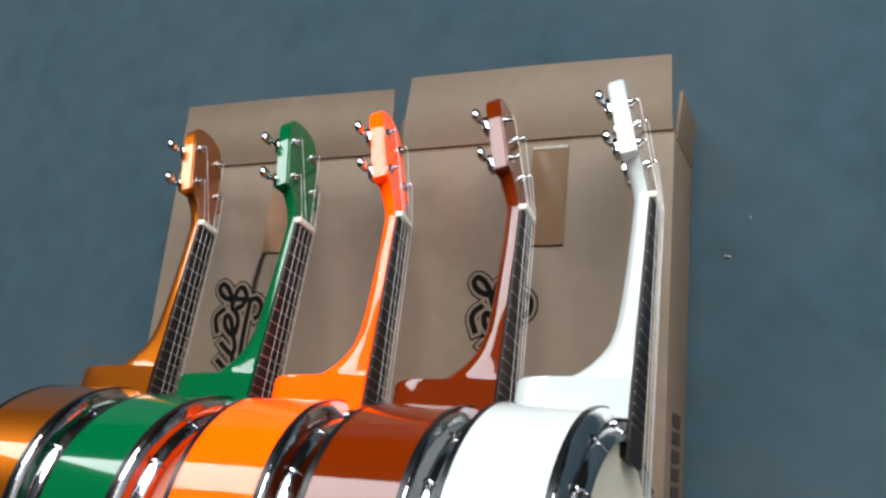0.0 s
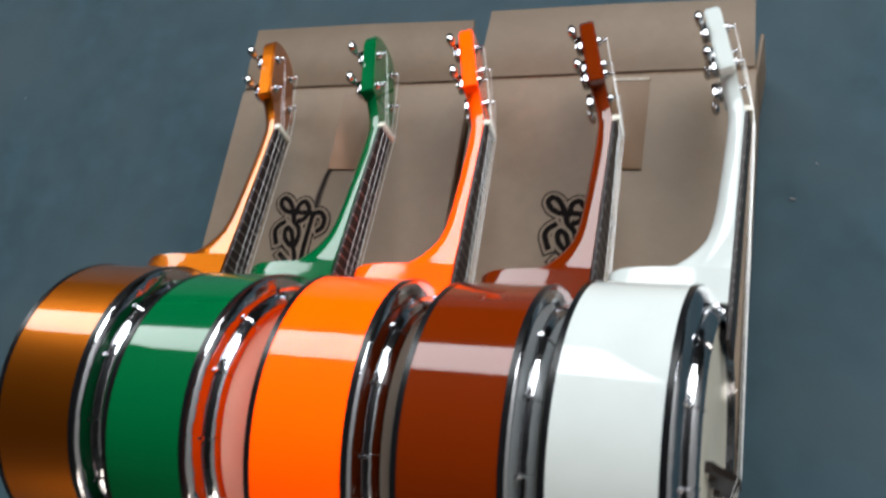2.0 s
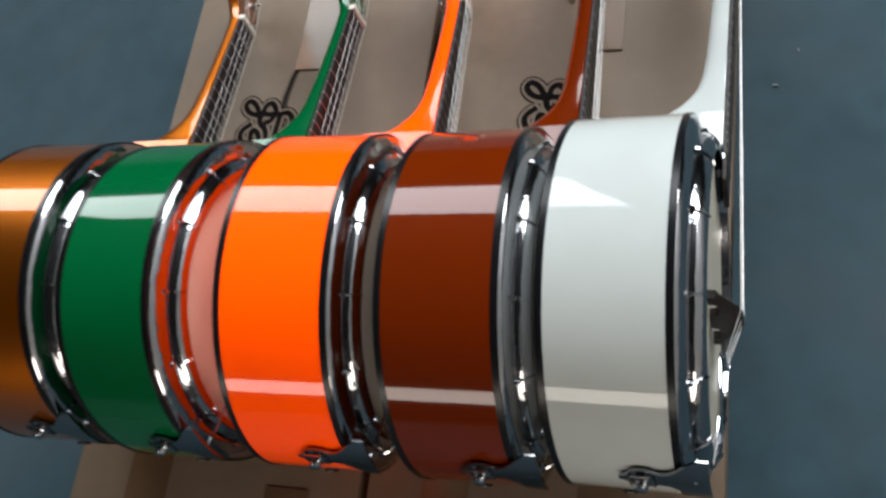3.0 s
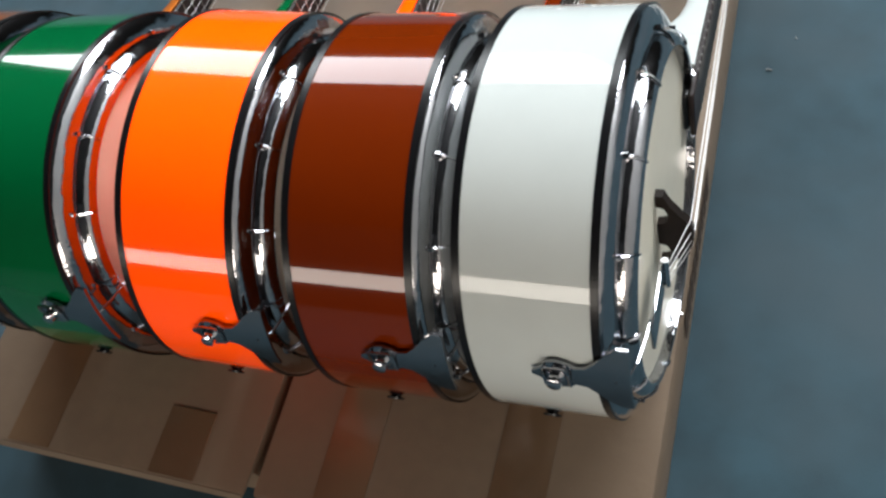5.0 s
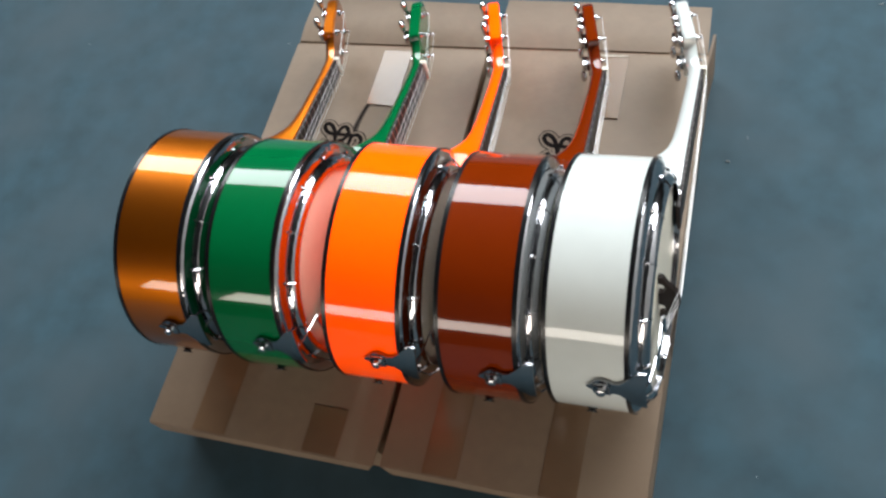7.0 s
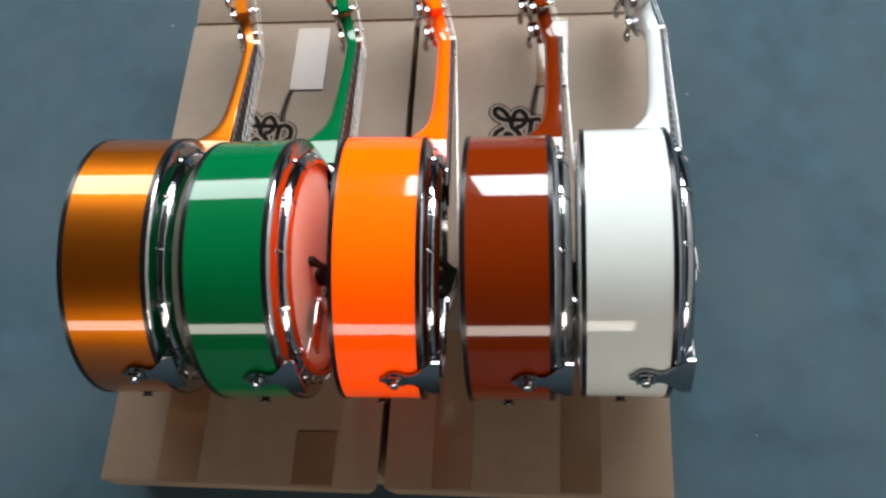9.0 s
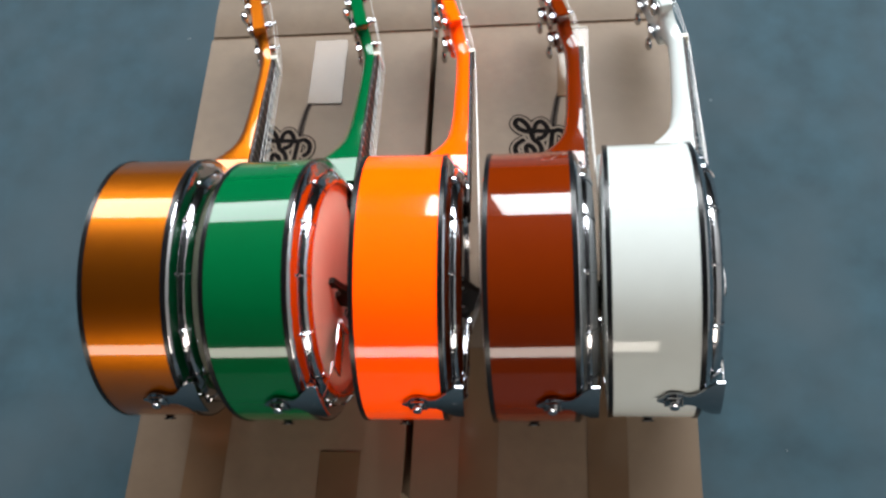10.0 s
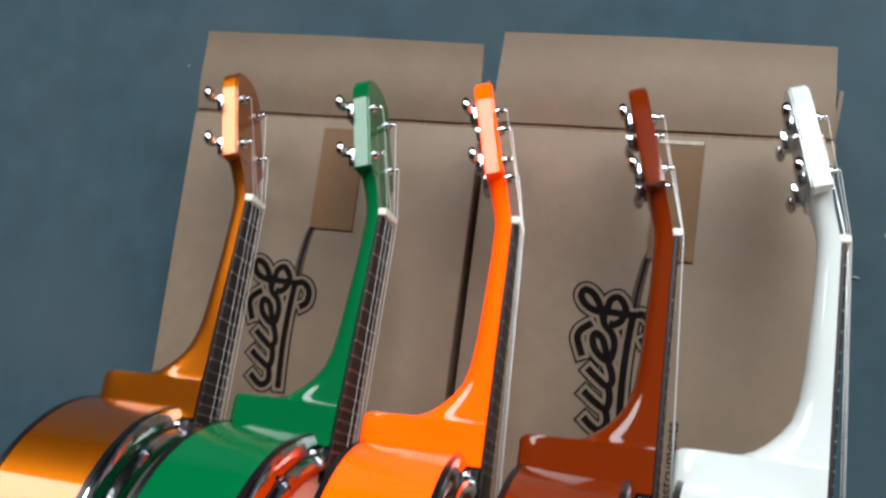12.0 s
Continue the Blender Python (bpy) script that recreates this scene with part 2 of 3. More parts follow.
def carton(label, origin, turn, w, depth, far_lift, tape_far, tape_near, side_flap, flap_len, flap_skew):
    """A flat shipping carton lying on the floor. Local x across, y along (0 the near end), z up."""
    e = new("cardboard_box")
    e.matrix_basis = pose(origin[0], origin[1], 0, 0, 0, turn)
    tagged(e, label, "cardboard box", group="cartons under the instruments")
    part("top_panel", slab(0, w, 0.0, depth, TOP - T, TOP, 0.0016), CARD, e)
    part("bottom_panel", slab(0.002, w - 0.002, 0.02, depth, 0.001, 0.001 + T, 0.001), CARD, e)
    part("side_panel", slab(0.0005, T, 0.018, depth - 0.001, 0.001, TOP - T, 0.001), CARD, e)
    part("side_panel", slab(w - T, w - 0.0005, 0.018, depth - 0.001, 0.001, TOP - T, 0.001), CARD, e)
    part("end_panel", slab(T, w - T, 0.020, 0.020 + T, 0.001, TOP - T, 0.001), CARD, e)
    # near flap, hanging down from the top with tapered corners
    bm = bmesh.new()
    v = [bm.verts.new(p) for p in ((0.001, 0, 0), (w - 0.001, 0, 0), (w - 0.010, 0, -0.017), (0.010, 0, -0.020))]
    f = bm.faces.new(v)
    g = bmesh.ops.extrude_face_region(bm, geom=[f])
    bmesh.ops.translate(bm, verts=[q for q in g["geom"] if isinstance(q, bmesh.types.BMVert)], vec=(0, T, 0))
    bmesh.ops.transform(bm, verts=bm.verts, matrix=pose(0, -0.001, TOP - 0.001, -6, 0, 0))
    flap = part("end_flap", bm, CARD, e)
    # far flap, folded open and lifting a little
    bm = bmesh.new()
    n = 10
    rows = []
    for i in range(n + 1):
        s = i / n
        y = flap_len * s
        z = far_lift * s + 0.002 * math.sin(s * 5)
        rows.append([bm.verts.new((0.002 + 0.003 * s, y, z)), bm.verts.new((w / 2, y - 0.4 * flap_skew * s + 0.001 * math.sin(s * 3), z + 0.0015 * s)), bm.verts.new((w - 0.002 - 0.003 * s, y - flap_skew * s, z))])
    for a, b in zip(rows, rows[1:]):
        bm.faces.new((a[0], a[1], b[1], b[0]))
        bm.faces.new((a[1], a[2], b[2], b[1]))
    g = bmesh.ops.extrude_face_region(bm, geom=bm.faces[:])
    bmesh.ops.translate(bm, verts=[q for q in g["geom"] if isinstance(q, bmesh.types.BMVert)], vec=(0, 0, -T))
    bmesh.ops.transform(bm, verts=bm.verts, matrix=pose(0, depth + 0.0045, TOP - 0.0005, 0, 0, 0))
    part("far_flap", bm, CARD, e)
    part("crease", slab(0.001, w - 0.001, depth - 0.001, depth + 0.006, TOP - 0.006, TOP - 0.0025, 0.0008), CARD_EDGE, e, "crushed dark fold of the carton")
    for sx in side_flap:
        bm = slab(-T / 2, T / 2, 0, 0.05 if sx > 0 else 0.04, 0.004, TOP - 0.014, 0.001, m=None)
        bmesh.ops.transform(bm, verts=bm.verts, matrix=pose(w - T / 2 if sx > 0 else T / 2, depth, 0, 0, 0, -5 if sx > 0 and w - origin[0] < 0.3 else 0))
        part("side_flap", bm, CARD, e)
    for x0, x1, y0, y1 in tape_far:
        bm = slab(x0, x1, y0, y1, TOP + 0.0002, TOP + 0.0008)
        for v in bm.verts:
            if v.co.z > TOP + 0.0005:
                v.co.z += 0.0012 * (y1 - v.co.y) / (y1 - y0)
        part("packing_tape", bm, TAPE, e, "glossy brown packing tape, bulging a little")
    for x0, x1, y1 in tape_near:
        part("packing_tape", slab(x0, x1, 0.001, y1, TOP + 0.0002, TOP + 0.0008), TAPE, e, "glossy brown packing tape")
    return e


LEFT_BOX = carton("brown cardboard carton with open far flap, swirl print and tape", (-0.270, -0.005), 2.6, 0.2985, 0.5955, 0.010,
                  [(0.145, 0.188, 0.490, 0.587)], [(0.062, 0.106, 0.17), (0.209, 0.252, 0.056)], (1, -1), 0.078, 0.006)
RIGHT_BOX = carton("brown cardboard carton with open flap, swirl print and lettering line", (0.036, 0.0105), 2.7, 0.292, 0.5966, 0.004,
                   [(0.152, 0.190, 0.489, 0.592)], [(0.050, 0.090, 0.17), (0.181, 0.221, 0.17)], (1, -1), 0.084, 0.007)


def print_mark(parent, ox, oy):
    """A printed swirl in outlined strokes beside a long diagonal stem, as plain shapes."""
    z = TOP + 0.0004
    strokes = [
        [(0.030, 0.1015), (0.0345, 0.1005), (0.040, 0.105), (0.0425, 0.1145), (0.036, 0.1235), (0.0295, 0.121), (0.0275, 0.113), (0.0305, 0.1085)],
        [(0.0257, 0.103), (0.022, 0.1128), (0.0155, 0.1232), (0.0077, 0.1275), (0.004, 0.1225), (0.0085, 0.115), (0.0180, 0.1105), (0.030, 0.1105), (0.0489, 0.1100),
         (0.057, 0.1112), (0.0640, 0.1044), (0.0635, 0.0934), (0.0565, 0.0880)],
        [(0.0160, 0.0996), (0.0076, 0.0935), (0.0048, 0.0866), (0.0075, 0.0780), (0.0105, 0.0712)],
        [(0.0235, 0.108), (0.0265, 0.0995), (0.0330, 0.0930), (0.0362, 0.0840), (0.0345, 0.0720), (0.0290, 0.0705), (0.0204, 0.0784), (0.0178, 0.0866), (0.0200, 0.0915), (0.0259, 0.0875), (0.0294, 0.079), (0.0329, 0.0690),
         (0.0375, 0.0556), (0.034, 0.0485), (0.0240, 0.0550), (0.0160, 0.0616)],
        [(0.0345, 0.0505), (0.0370, 0.0386), (0.0347, 0.0300), (0.0264, 0.0335), (0.0147, 0.0422)],
        [(0.0342, 0.0310), (0.0366, 0.0180), (0.0290, 0.0120), (0.0170, 0.0206)],
        [(0.0489, 0.1101), (0.0468, 0.0850), (0.0458, 0.0600), (0.0462, 0.0350), (0.0474, 0.0111)],
    ]
    lines = [[(ox + x, oy + y) for x, y in spline(c)] for c in strokes]
    for layer, width, mat, label in ((0, 0.0150, INK, "thin dark outline of the printed swirl"), (1, 0.0118, CARD, "bare cardboard between outline and stroke"), (2, 0.0060, INK, "dark printed swirl stroke")):
        for k, pts in enumerate(lines):
            reach = (width - 0.006) / 2
            (ax, ay), (bx, by) = Vector(pts[0]) - Vector(pts[1]), Vector(pts[-1]) - Vector(pts[-2])
            da, db = Vector((ax, ay)).normalized() * reach, Vector((bx, by)).normalized() * reach
            ends = [(pts[0][0] + da.x, pts[0][1] + da.y)] + pts + [(pts[-1][0] + db.x, pts[-1][1] + db.y)]
            part("printed_stroke", ribbon(ends, width, 0, z + 0.00035 * layer + 0.00002 * k), mat, parent, label, smooth=False)
    stem = [(ox + x, oy + y) for x, y in [(0.0492, 0.113), (0.0505, 0.130), (0.0545, 0.155), (0.060, 0.172)]]
    part("printed_stroke", ribbon(stem, 0.0092, 0, z + 0.0001, lambda t: 1 - 0.35 * t), INK_SOFT, parent, "faded printed stem", smooth=False)
    part("printed_stroke", ribbon(stem, 0.0022, 0, z + 0.0003), INK, parent, "dark line in the printed stem", smooth=False)


print_mark(LEFT_BOX, 0.090, 0.326)
print_mark(RIGHT_BOX, 0.097, 0.330)


def lettering(text, parent, x, y, size):
    cu = bpy.data.curves.new("lettering", 'FONT')
    cu.body, cu.size = text, size
    ob = bpy.data.objects.new("lettering_source", cu)
    scene.collection.objects.link(ob)
    me = bpy.data.meshes.new_from_object(ob.evaluated_get(bpy.context.evaluated_depsgraph_get()))
    bpy.data.objects.remove(ob)
    me.materials.clear()
    me.materials.append(INK)
    o = new("printed_lettering", me)
    o.parent = parent
    o.matrix_basis = pose(x, y, TOP + 0.0006, 0, 0, 90)
    o["label"] = "dark printed lettering along the carton"


lettering("Instruments", RIGHT_BOX, 0.191, 0.288, 0.0145)
for k in range(9):
    part("printed_bar", slab(0.2923, 0.2927, 0.20 + k * 0.016, 0.211 + k * 0.016, 0.035, 0.072), INK_SOFT, RIGHT_BOX, "dark printed mark on the side", smooth=False)
part("packing_tape", slab(0.153, 0.189, 0.589, 0.592, TOP + 0.001, TOP + 0.0016, m=None), LABELW, RIGHT_BOX, "torn whitish tape edge at the fold")

# ---------------------------------------------------------------- banjo ukuleles
R, W = 0.1266, 0.0785
FACE = 0.0570          # front of the fingerboard
NUT_Y, SCALE_LEN, BRIDGE_Y = 0.307, 0.319, -0.012


HEAD_TURN = Matrix.Translation((FACE - 0.0040, NUT_Y + 0.003, 0)) @ Matrix.Rotation(radians(14.4), 4, 'Z')


def neck_mesh():
    bm = bmesh.new()
    st = [(0.118, -0.0440, 0.0195), (0.1460, -0.0440, 0.0195), (0.1485, -0.0405, 0.0196), (0.1485, -0.020, 0.0195), (0.1500, -0.004, 0.0192), (0.1535, 0.006, 0.0190),
          (0.160, 0.015, 0.0184), (0.169, 0.0235, 0.0180), (0.178, 0.0295, 0.0176), (0.192, 0.0335, 0.0172), (0.215, 0.0360, 0.0168), (0.250, 0.0375, 0.0152), (0.28, 0.0385, 0.0142), (0.305, 0.0385, 0.0137)]
    f, n = FACE - 0.0036, 18
    rings = []
    for y, b, hw in st:
        ring = []
        q = 0.62 + 0.20 * min(max((y - 0.155) / 0.04, 0), 1)
        for k in range(n + 1):
            th = math.pi * k / n
            c, s = math.cos(th), math.sin(th)
            ring.append(bm.verts.new((f - (f - b) * abs(s) ** q, y, hw * math.copysign(abs(c) ** q, c))))
        rings.append(ring)
    for up, back, hw in ((0.007, 0.0138, 0.0140), (0.014, 0.0138, 0.0148), (0.021, 0.0140, 0.0164), (0.027, 0.0142, 0.0190), (0.033, 0.0143, 0.0225), (0.039, 0.0143, 0.0235)):
        ring = []
        for k in range(n + 1):
            th = math.pi * k / n
            c, s = math.cos(th), math.sin(th)
            q = 0.82 - 0.37 * up / 0.039
            ring.append(bm.verts.new(HEAD_TURN @ Vector((-0.0004 - back * abs(s) ** q, up, hw * math.copysign(abs(c) ** q, c)))))
        rings.append(ring)
    for p, q in zip(rings, rings[1:]):
        for k in range(n):
            bm.faces.new((p[k], p[k + 1], q[k + 1], q[k]))
        bm.faces.new((p[n], p[0], q[0], q[n]))
    bm.faces.new(rings[0])
    bm.faces.new(rings[-1])
    return bm


def head_outline(s):
    pts = [(.0315, .0160), (.0330, .0280), (.0345, .0295), (.108, .0255), (.116, .0225), (.1215, .0160), (.1242, .008), (.125, 0.0)]
    for (a, u), (b, v) in zip(pts, pts[1:]):
        if a <= s <= b:
            t = (s - a) / (b - a)
            return u + (v - u) * t
    return 0


def headstock_mesh():
    bm = bmesh.new()
    ss = [.0315, .0330, .0345, .050, .070, .090, .108, .1125, .116, .119, .1215, .123, .1242, .1248, .125]
    edge = [(s, head_outline(s)) for s in ss] + [(s, -head_outline(s)) for s in reversed(ss[:-1])]
    f = bm.faces.new([bm.verts.new((0, s, z)) for s, z in edge])
    g = bmesh.ops.extrude_face_region(bm, geom=[f])
    bmesh.ops.translate(bm, verts=[q for q in g["geom"] if isinstance(q, bmesh.types.BMVert)], vec=(-0.0145, 0, 0))
    bmesh.ops.bevel(bm, geom=[ed for ed in bm.edges if abs(ed.verts[0].co.x - ed.verts[1].co.x) < 1e-5], offset=0.0016, segments=3, affect='EDGES')
    return bm


def bracket_mesh():
    """The tail bracket: a spade-shaped plate bent round the rim at the tail."""
    bm = bmesh.new()
    out = [(0.0545, .024), (0.048, .024), (0.042, .019), (0.036, .012), (0.031, .0075), (0.025, .0065), (0.0215, .009), (0.015, .0105), (0.009, .009), (0.006, .004), (0.001, .0012)]
    rows = []
    for x, hw in out:
        rows.append([bm.verts.new((x, -(R + 0.0022) * math.cos(hw * k / 4 / R), (R + 0.0022) * math.sin(hw * k / 4 / R))) for k in range(-4, 5)])
    for p, q in zip(rows, rows[1:]):
        for k in range(8):
            bm.faces.new((p[k], p[k + 1], q[k + 1], q[k]))
    g = bmesh.ops.extrude_face_region(bm, geom=bm.faces[:])
    bmesh.ops.translate(bm, verts=[v for v in g["geom"] if isinstance(v, bmesh.types.BMVert)], vec=(0, -0.0018, 0))
    return bm


def bridge_mesh():
    """A dark three-footed bridge standing on the skin."""
    bm = bmesh.new()
    top = [(-0.034, .0), (-0.034, .005), (-0.026, .0085), (-0.016, .015), (-0.011, .0195), (-0.004, .021), (0.004, .021), (0.011, .0195), (0.016, .015), (0.026, .0085), (0.034, .005), (0.034, .0), (0.025, .0),
           (0.0235, .005), (0.017, .0075), (0.0105, .005), (0.009, 0), (-0.009, 0), (-0.0105, .005), (-0.017, .0075), (-0.0235, .005), (-0.025, 0)]
    f = bm.faces.new([bm.verts.new((x, 0, z)) for z, x in top])
    g = bmesh.ops.extrude_face_region(bm, geom=[f])
    bmesh.ops.translate(bm, verts=[v for v in g["geom"] if isinstance(v, bmesh.types.BMVert)], vec=(0, 0.006, 0))
    return bm


def thumb_screw_mesh():
    """A bolt head in a bent wire loop, standing out along -y."""
    bm = lathe([(0.0, 0), (0.0, 0.0050), (0.0015, 0.0052), (0.0035, 0.0034), (0.0040, 0.0044), (0.0075, 0.0042), (0.0082, 0.0030), (0.0082, 0)], 12, "Y", Matrix.Rotation(math.pi, 4, 'Z'))
    loop = [(-0.007, -0.0008, -0.008), (-0.007, -0.0030, 0.006), (-0.0055, -0.0035, 0.0085), (0.0055, -0.0035, 0.0085), (0.007, -0.0030, 0.006), (0.007, -0.0008, -0.008)]
    t = tube(loop, 0.0009, 6)
    me = bpy.data.meshes.new("tmp")
    t.to_mesh(me)
    t.free()
    bm.from_mesh(me)
    bpy.data.meshes.remove(me)
    return bm


MASTER = {}


def piece(name, key, make, mat, parent, m=None, label=""):
    """A part on a mesh that all alike parts share."""
    if key not in MASTER:
        o = part(name, make(), mat, parent)
        MASTER[key] = o
    else:
        o = new(name, MASTER[key].data)
        o.parent = parent
    if m:
        o.matrix_basis = m
    if label:
        o["label"] = label
    return o


def banjo(label, lacq, x, y, z, yaw, dip, lean=0.0):
    e = new("banjo_ukulele")
    e.matrix_basis = pose(x, y, z, 0, 0, yaw) @ pose(0, 0, 0, 0, lean, 0) @ pose(0, 0, 0, -dip, 0, 0)
    tagged(e, label, "banjo ukulele", group="row of banjo ukuleles")
    h = W / 2
    shell = part("pot", lathe([(h - 0.001, R - 0.012), (h - 0.0005, R - 0.0015), (h - 0.002, R), (-h + 0.003, R), (-h + 0.0005, R - 0.0025), (-h - 0.001, R - 0.006), (-h - 0.0035, R - 0.03), (-h - 0.005, 0.04), (-h - 0.005, 0)], 128), lacq, e)
    for sx in (-1, 1):
        xc = sx * (h - 0.0022)
        part("binding", lathe([(xc - 0.0022, R - 0.001), (xc - 0.0022, R + 0.0005), (xc + 0.0022, R + 0.0005), (xc + 0.0024, R - 0.004)], 128), BLACK, shell, "black edge binding")
    piece("flange", "flange", lambda: lathe([(h - 0.0005, R - 0.0006), (h + 0.0010, R - 0.0012), (h + 0.0030, R - 0.0040), (h + 0.0048, R - 0.0076), (h + 0.0060, R - 0.0112), (h + 0.0062, 0.1136), (h + 0.0052, 0.1122), (h + 0.0040, 0.1112)], 128), RING, e, label="polished chrome flange ring")
    hoop = piece("tension_hoop", "hoop", lambda: lathe([(h + 0.0050, 0.1120), (h + 0.0076, 0.1124), (h + 0.0104, 0.1114), (h + 0.0130, 0.1094), (h + 0.0148, 0.1068), (h + 0.0155, 0.1044), (h + 0.0150, 0.1024), (h + 0.006, 0.1016)], 128), RING, e, label="polished chrome tension hoop")
    piece("skin", "skin", lambda: lathe([(h + 0.003, 0.1030), (h + 0.0088, 0.1014), (h + 0.0094, 0.0980), (h + 0.0098, 0.045), (h + 0.0096, 0)], 96), HEAD, e, label="cream drum skin")

    def hook():
        bm = tube([(h + 0.004, 0.1160, 0), (h + 0.0092, 0.1132, 0), (h + 0.0126, 0.1108, 0), (h + 0.0152, 0.1076, 0), (h + 0.0161, 0.1046, 0)], 0.0007, 6)
        b2 = lathe([(h + 0.0040, 0.0), (h + 0.0040, 0.0016), (h + 0.0084, 0.0016), (h + 0.0090, 0.0)], 8, m=Matrix.Translation((0, 0.1150, 0)))
        me = bpy.data.meshes.new("tmp")
        b2.to_mesh(me)
        b2.free()
        bm.from_mesh(me)
        bpy.data.meshes.remove(me)
        return bm
    for k in range(14):
        a = 2 * math.pi * (k + 0.5) / 14
        piece("tension_hook", "hook", hook, CHROME, hoop, Matrix.Rotation(a, 4, 'X'))
    part("neck", neck_mesh(), lacq, e)
    fb = piece("fingerboard", "fb", lambda: fingerboard_mesh(), FRETB, e, label="dark fingerboard")
    for k in range(1, 17):
        yy = NUT_Y - SCALE_LEN * (1 - 2 ** (-k / 12))
        if yy > 0.09:
            piece("fret", "fret", lambda: slab(FACE - 0.001, FACE + 0.0005, -0.0005, 0.0005, -0.0215, 0.0215, 0.0004, 1), FRETWIRE, fb, Matrix.Translation((0, yy, 0)) @ Matrix.Diagonal((1, 1, fb_half(yy) / 0.0215 * 1.08, 1)))
    piece("neck_block", "block", lambda: slab(h + 0.004, FACE - 0.0040, 0.090, 0.122, -0.016, 0.016, 0.003), BLACK, e, label="black neck block above the skin")
    piece("nut", "nut", lambda: slab(FACE - 0.0048, FACE + 0.0028, NUT_Y - 0.001, NUT_Y + 0.005, -0.0138, 0.0138, 0.001), NUTM, e, label="cream nut")
    hs = part("headstock", headstock_mesh(), lacq, e)
    hs.matrix_basis = HEAD_TURN

    def peg():
        bm = lathe([(0.0085, 0), (0.0085, 0.0018), (0.0073, 0.0022), (0.0063, 0.0014), (0.003, 0.0015), (0.0028, 0.0042), (0.0002, 0.0046), (0.0, 0.003), (-0.0140, 0.003), (-0.0140, 0)], 16)
        case = slab(-0.0215, -0.0142, -0.0085, 0.0085, -0.0055, 0.0060, 0.0018, 2)
        shaft = tube([(-0.0190, 0, 0.004), (-0.0205, 0, 0.0125)], 0.0022, 8)
        knob = lathe([(0.0, 0.0), (0.0, 0.0034), (0.0018, 0.0046), (0.0055, 0.0060), (0.0100, 0.0064), (0.0130, 0.0054), (0.0143, 0.0030), (0.0146, 0.0)], 18, "Z", Matrix.Translation((-0.0208, 0, 0.0118)) @ Matrix.Diagonal((0.62, 1, 1, 1)))
        for extra in (case, shaft, knob):
            me = bpy.data.meshes.new("tmp")
            extra.to_mesh(me)
            extra.free()
            bm.from_mesh(me)
            bpy.data.meshes.remove(me)
        return bm
    pegs = []
    for s, zz in ((0.048, -0.0175), (0.048, 0.0175), (0.092, -0.0165), (0.092, 0.0165)):
        piece("tuning_peg", "peg", peg, CHROME, hs, Matrix.Translation((0, s, zz)) @ Matrix.Rotation(0 if zz > 0 else math.pi, 4, 'X'), "chrome tuning peg with geared case and oval button")
        pegs.append(HEAD_TURN @ Vector((0.009, s, zz)))
    piece("bridge", "bridge", bridge_mesh, DARKWOOD, e, Matrix.Translation((h + 0.0096, BRIDGE_Y - 0.003, 0)), "dark wooden bridge")
    tp = piece("tailpiece", "tail", lambda: slab(-0.0012, 0.0012, -0.024, 0.024, -0.011, 0.011, 0.0009), CHROME, e, pose(h + 0.0178, -0.066, 0, 0, 0, 2), "chrome tailpiece")
    piece("string_pin", "pin", lambda: lathe([(-0.012, 0), (-0.012, 0.0022), (0.012, 0.0022), (0.012, 0)], 10, "Z"), CHROME, tp, Matrix.Translation((0.002, 0.0225, 0)))
    br = piece("tail_bracket", "bracket", bracket_mesh, STEEL, e, Matrix.Rotation(radians(-7), 4, 'X'), "grey steel tail bracket")
    piece("thumb_screw", "screw", thumb_screw_mesh, CHROME, br, Matrix.Translation((0.015, -(R + 0.0035), 0)), "chrome clamp screw")
    piece("end_button", "button", lambda: lathe([(0.0, 0), (0.0, 0.0052), (0.001, 0.0052), (0.0015, 0.0035), (0.0025, 0.0035), (0.0032, 0.0060), (0.0044, 0.0055), (0.0048, 0)], 16, "Y", Matrix.Rotation(math.pi, 4, 'Z')), BLACK, e, Matrix.Rotation(radians(27), 4, 'X') @ Matrix.Translation((-0.003, -(R - 0.0005), 0)), "small black end button")
    piece("tail_hook", "thook", lambda: tube([(h + 0.0180, -0.088, 0.004), (h + 0.0180, -0.100, 0.004), (h + 0.0165, -0.118, 0.003), (h + 0.0140, -0.1275, 0.002), (h + 0.007, -0.1302, 0.0)], 0.0010, 8), CHROME, br)
    for k in range(4):
        zz = (k - 1.5)
        tail = Vector((h + 0.0205, -0.044, zz * 0.0055))
        brg = Vector((h + 0.0306 - 0.0006 * zz * zz, BRIDGE_Y, zz * 0.0080))
        nut = Vector((FACE + 0.0032, NUT_Y + 0.001, zz * 0.0075))
        tip = pegs[(0, 2, 3, 1)[k]]
        part("string", tube([tail, brg, nut, tip], 0.00028, 5), WIRE, e)
    return e


def fb_half(y):
    return 0.0131 + (0.0182 - 0.0131) * (NUT_Y - y) / (NUT_Y - 0.088)


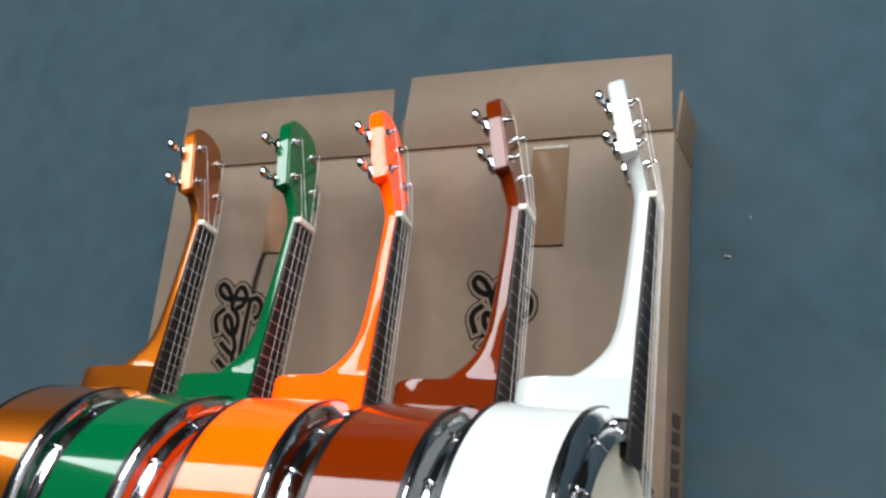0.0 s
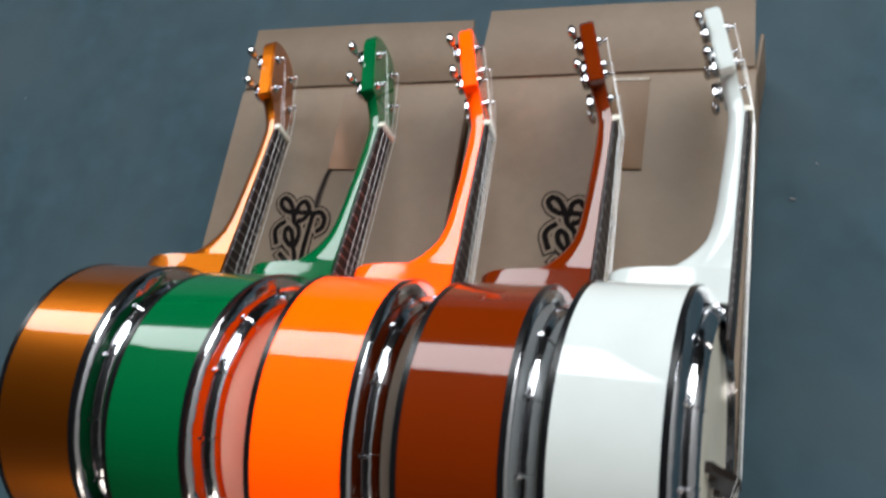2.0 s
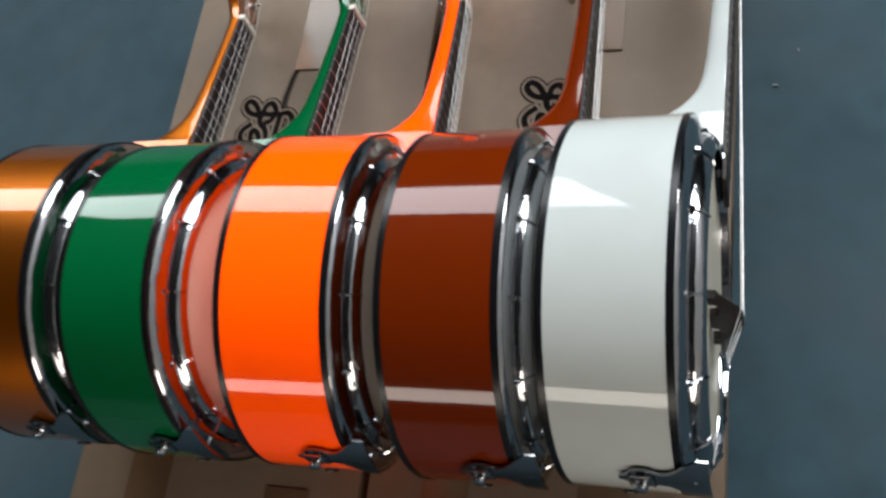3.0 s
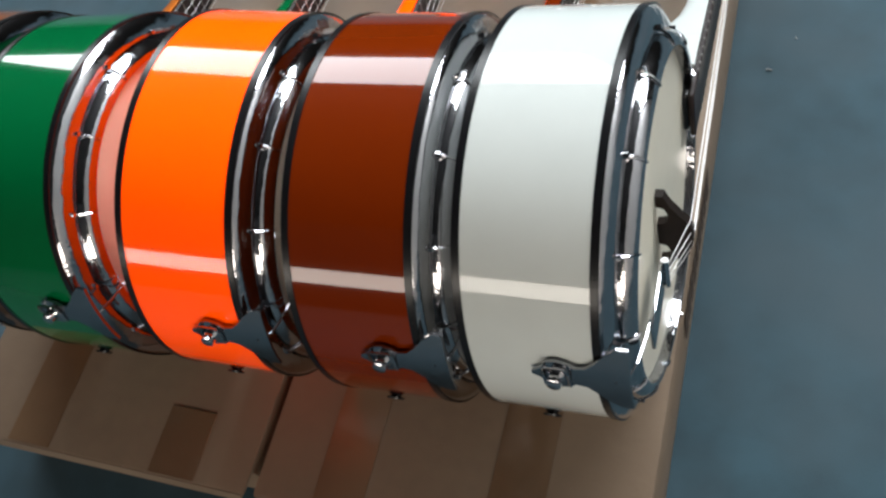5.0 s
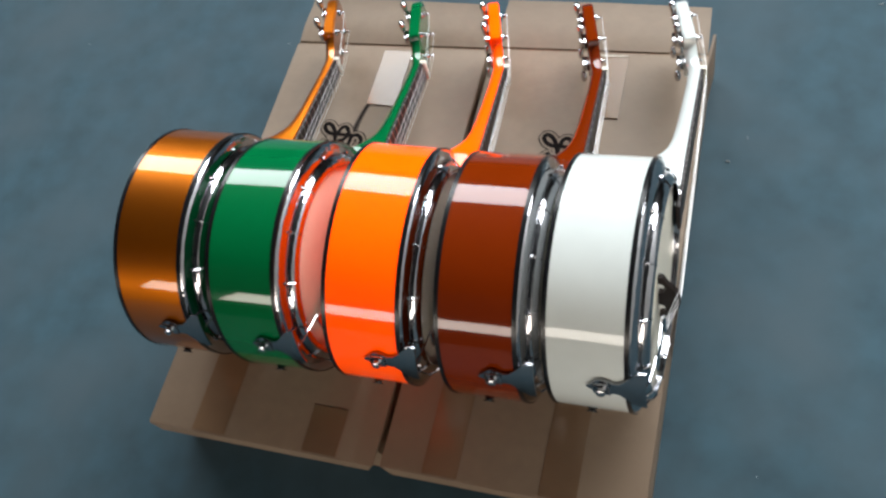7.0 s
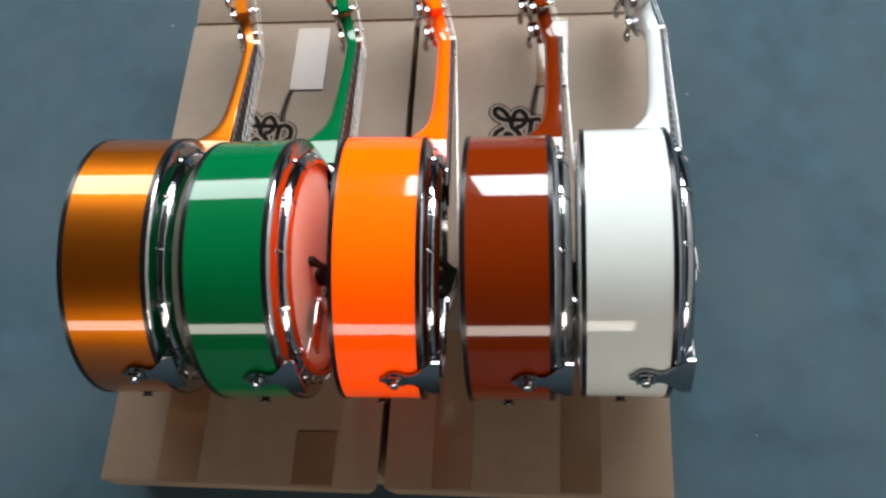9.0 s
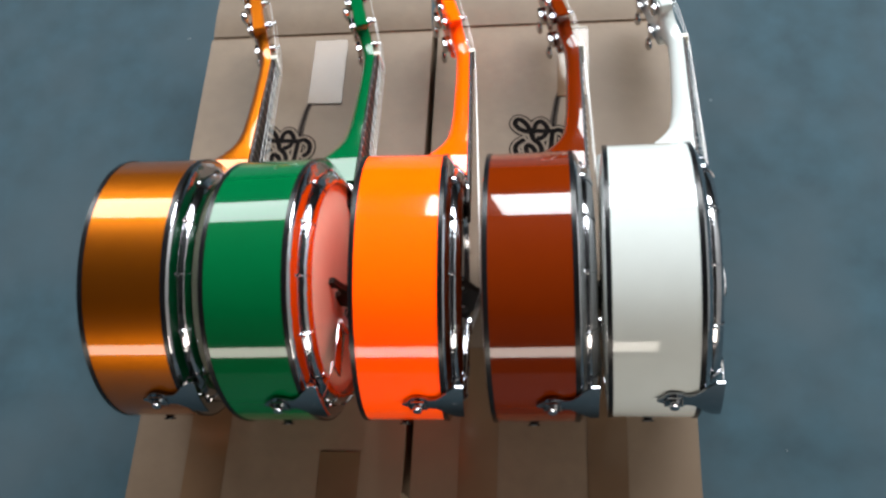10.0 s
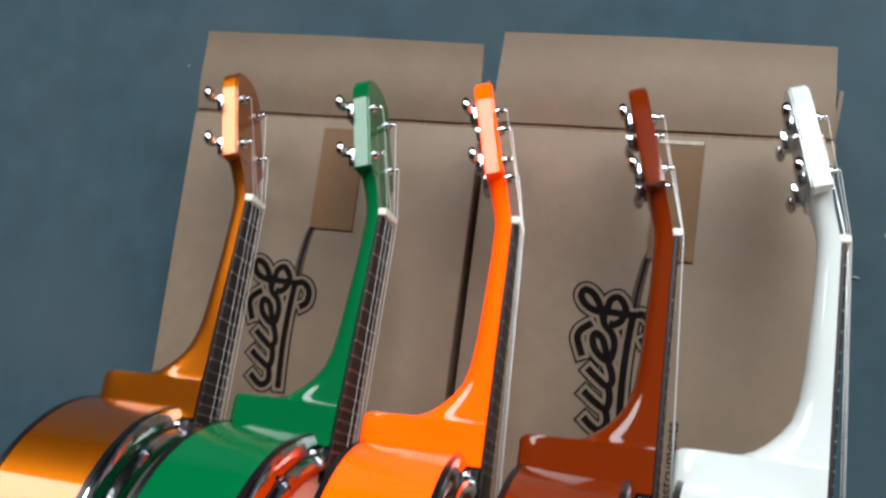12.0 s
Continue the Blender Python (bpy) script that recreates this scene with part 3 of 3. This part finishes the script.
def fingerboard_mesh():
    bm = bmesh.new()
    v = []
    for y in (NUT_Y, 0.088):
        hw = fb_half(y)
        for xx in (FACE - 0.0038, FACE):
            v += [bm.verts.new((xx, y, hw)), bm.verts.new((xx, y, -hw))]
    a, b, c, d, e2, f2, g2, h2 = v
    for q in ((a, b, d, c), (e2, g2, h2, f2), (a, c, g2, e2), (b, f2, h2, d), (c, d, h2, g2), (a, e2, f2, b)):
        bm.faces.new(q)
    bmesh.ops.bevel(bm, geom=bm.edges[:], offset=0.0008, segments=1, affect='EDGES')
    return bm


def rest(label, lacq, x, y, yaw, lean):
    """Stands the pot's rim on the carton top; lean tips it to its front."""
    z = TOP + 0.0012 + R * math.cos(radians(lean)) + W / 2 * abs(math.sin(radians(lean)))
    return banjo(label, lacq, x, y, z, yaw, 9.9, lean)


rest("metallic gold banjo ukulele with dark edge binding lying on its rim", GOLD, -0.199, 0.190, 4.2, 2.4)
rest("glossy green banjo ukulele lying on its rim on the cartons", GREEN, -0.080, 0.193, 3.6, -2.2)
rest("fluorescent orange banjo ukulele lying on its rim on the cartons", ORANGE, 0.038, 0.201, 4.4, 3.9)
rest("reddish brown banjo ukulele lying on its rim on the carton", BROWN, 0.157, 0.208, 4.1, 0.2)
rest("glossy white banjo ukulele lying on its rim with cream drum skin", WHITE, 0.262, 0.219, 2.8, -2.0)

# ---------------------------------------------------------------- lint on the carpet
rng = random.Random(7)


def lint(spots):
    bm = bmesh.new()
    for x, y, size in spots:
        a = rng.uniform(0, math.pi)
        pts = []
        for k in range(5):
            a += rng.uniform(-0.9, 0.9)
            d = size * 0.25
            pts.append((x, y, 0.0012 + 0.0006 * rng.random()))
            x, y = x + d * math.cos(a), y + d * math.sin(a)
        t = tube(pts, size * rng.uniform(0.12, 0.2), 5)
        me = bpy.data.meshes.new("tmp")
        t.to_mesh(me)
        t.free()
        bm.from_mesh(me)
        bpy.data.meshes.remove(me)
    return tagged(part("carpet_lint", bm, LINT), "tiny white lint specks scattered on the carpet", "lint", kind="stuff")


lint([(0.343, 0.527, 0.006)] + [(rng.uniform(-1.1, 1.1), rng.uniform(0.5, 1.6), rng.uniform(0.002, 0.0045)) for k in range(26)] + [(rng.uniform(0.42, 0.9), rng.uniform(-0.3, 0.6), rng.uniform(0.002, 0.004)) for k in range(4)])
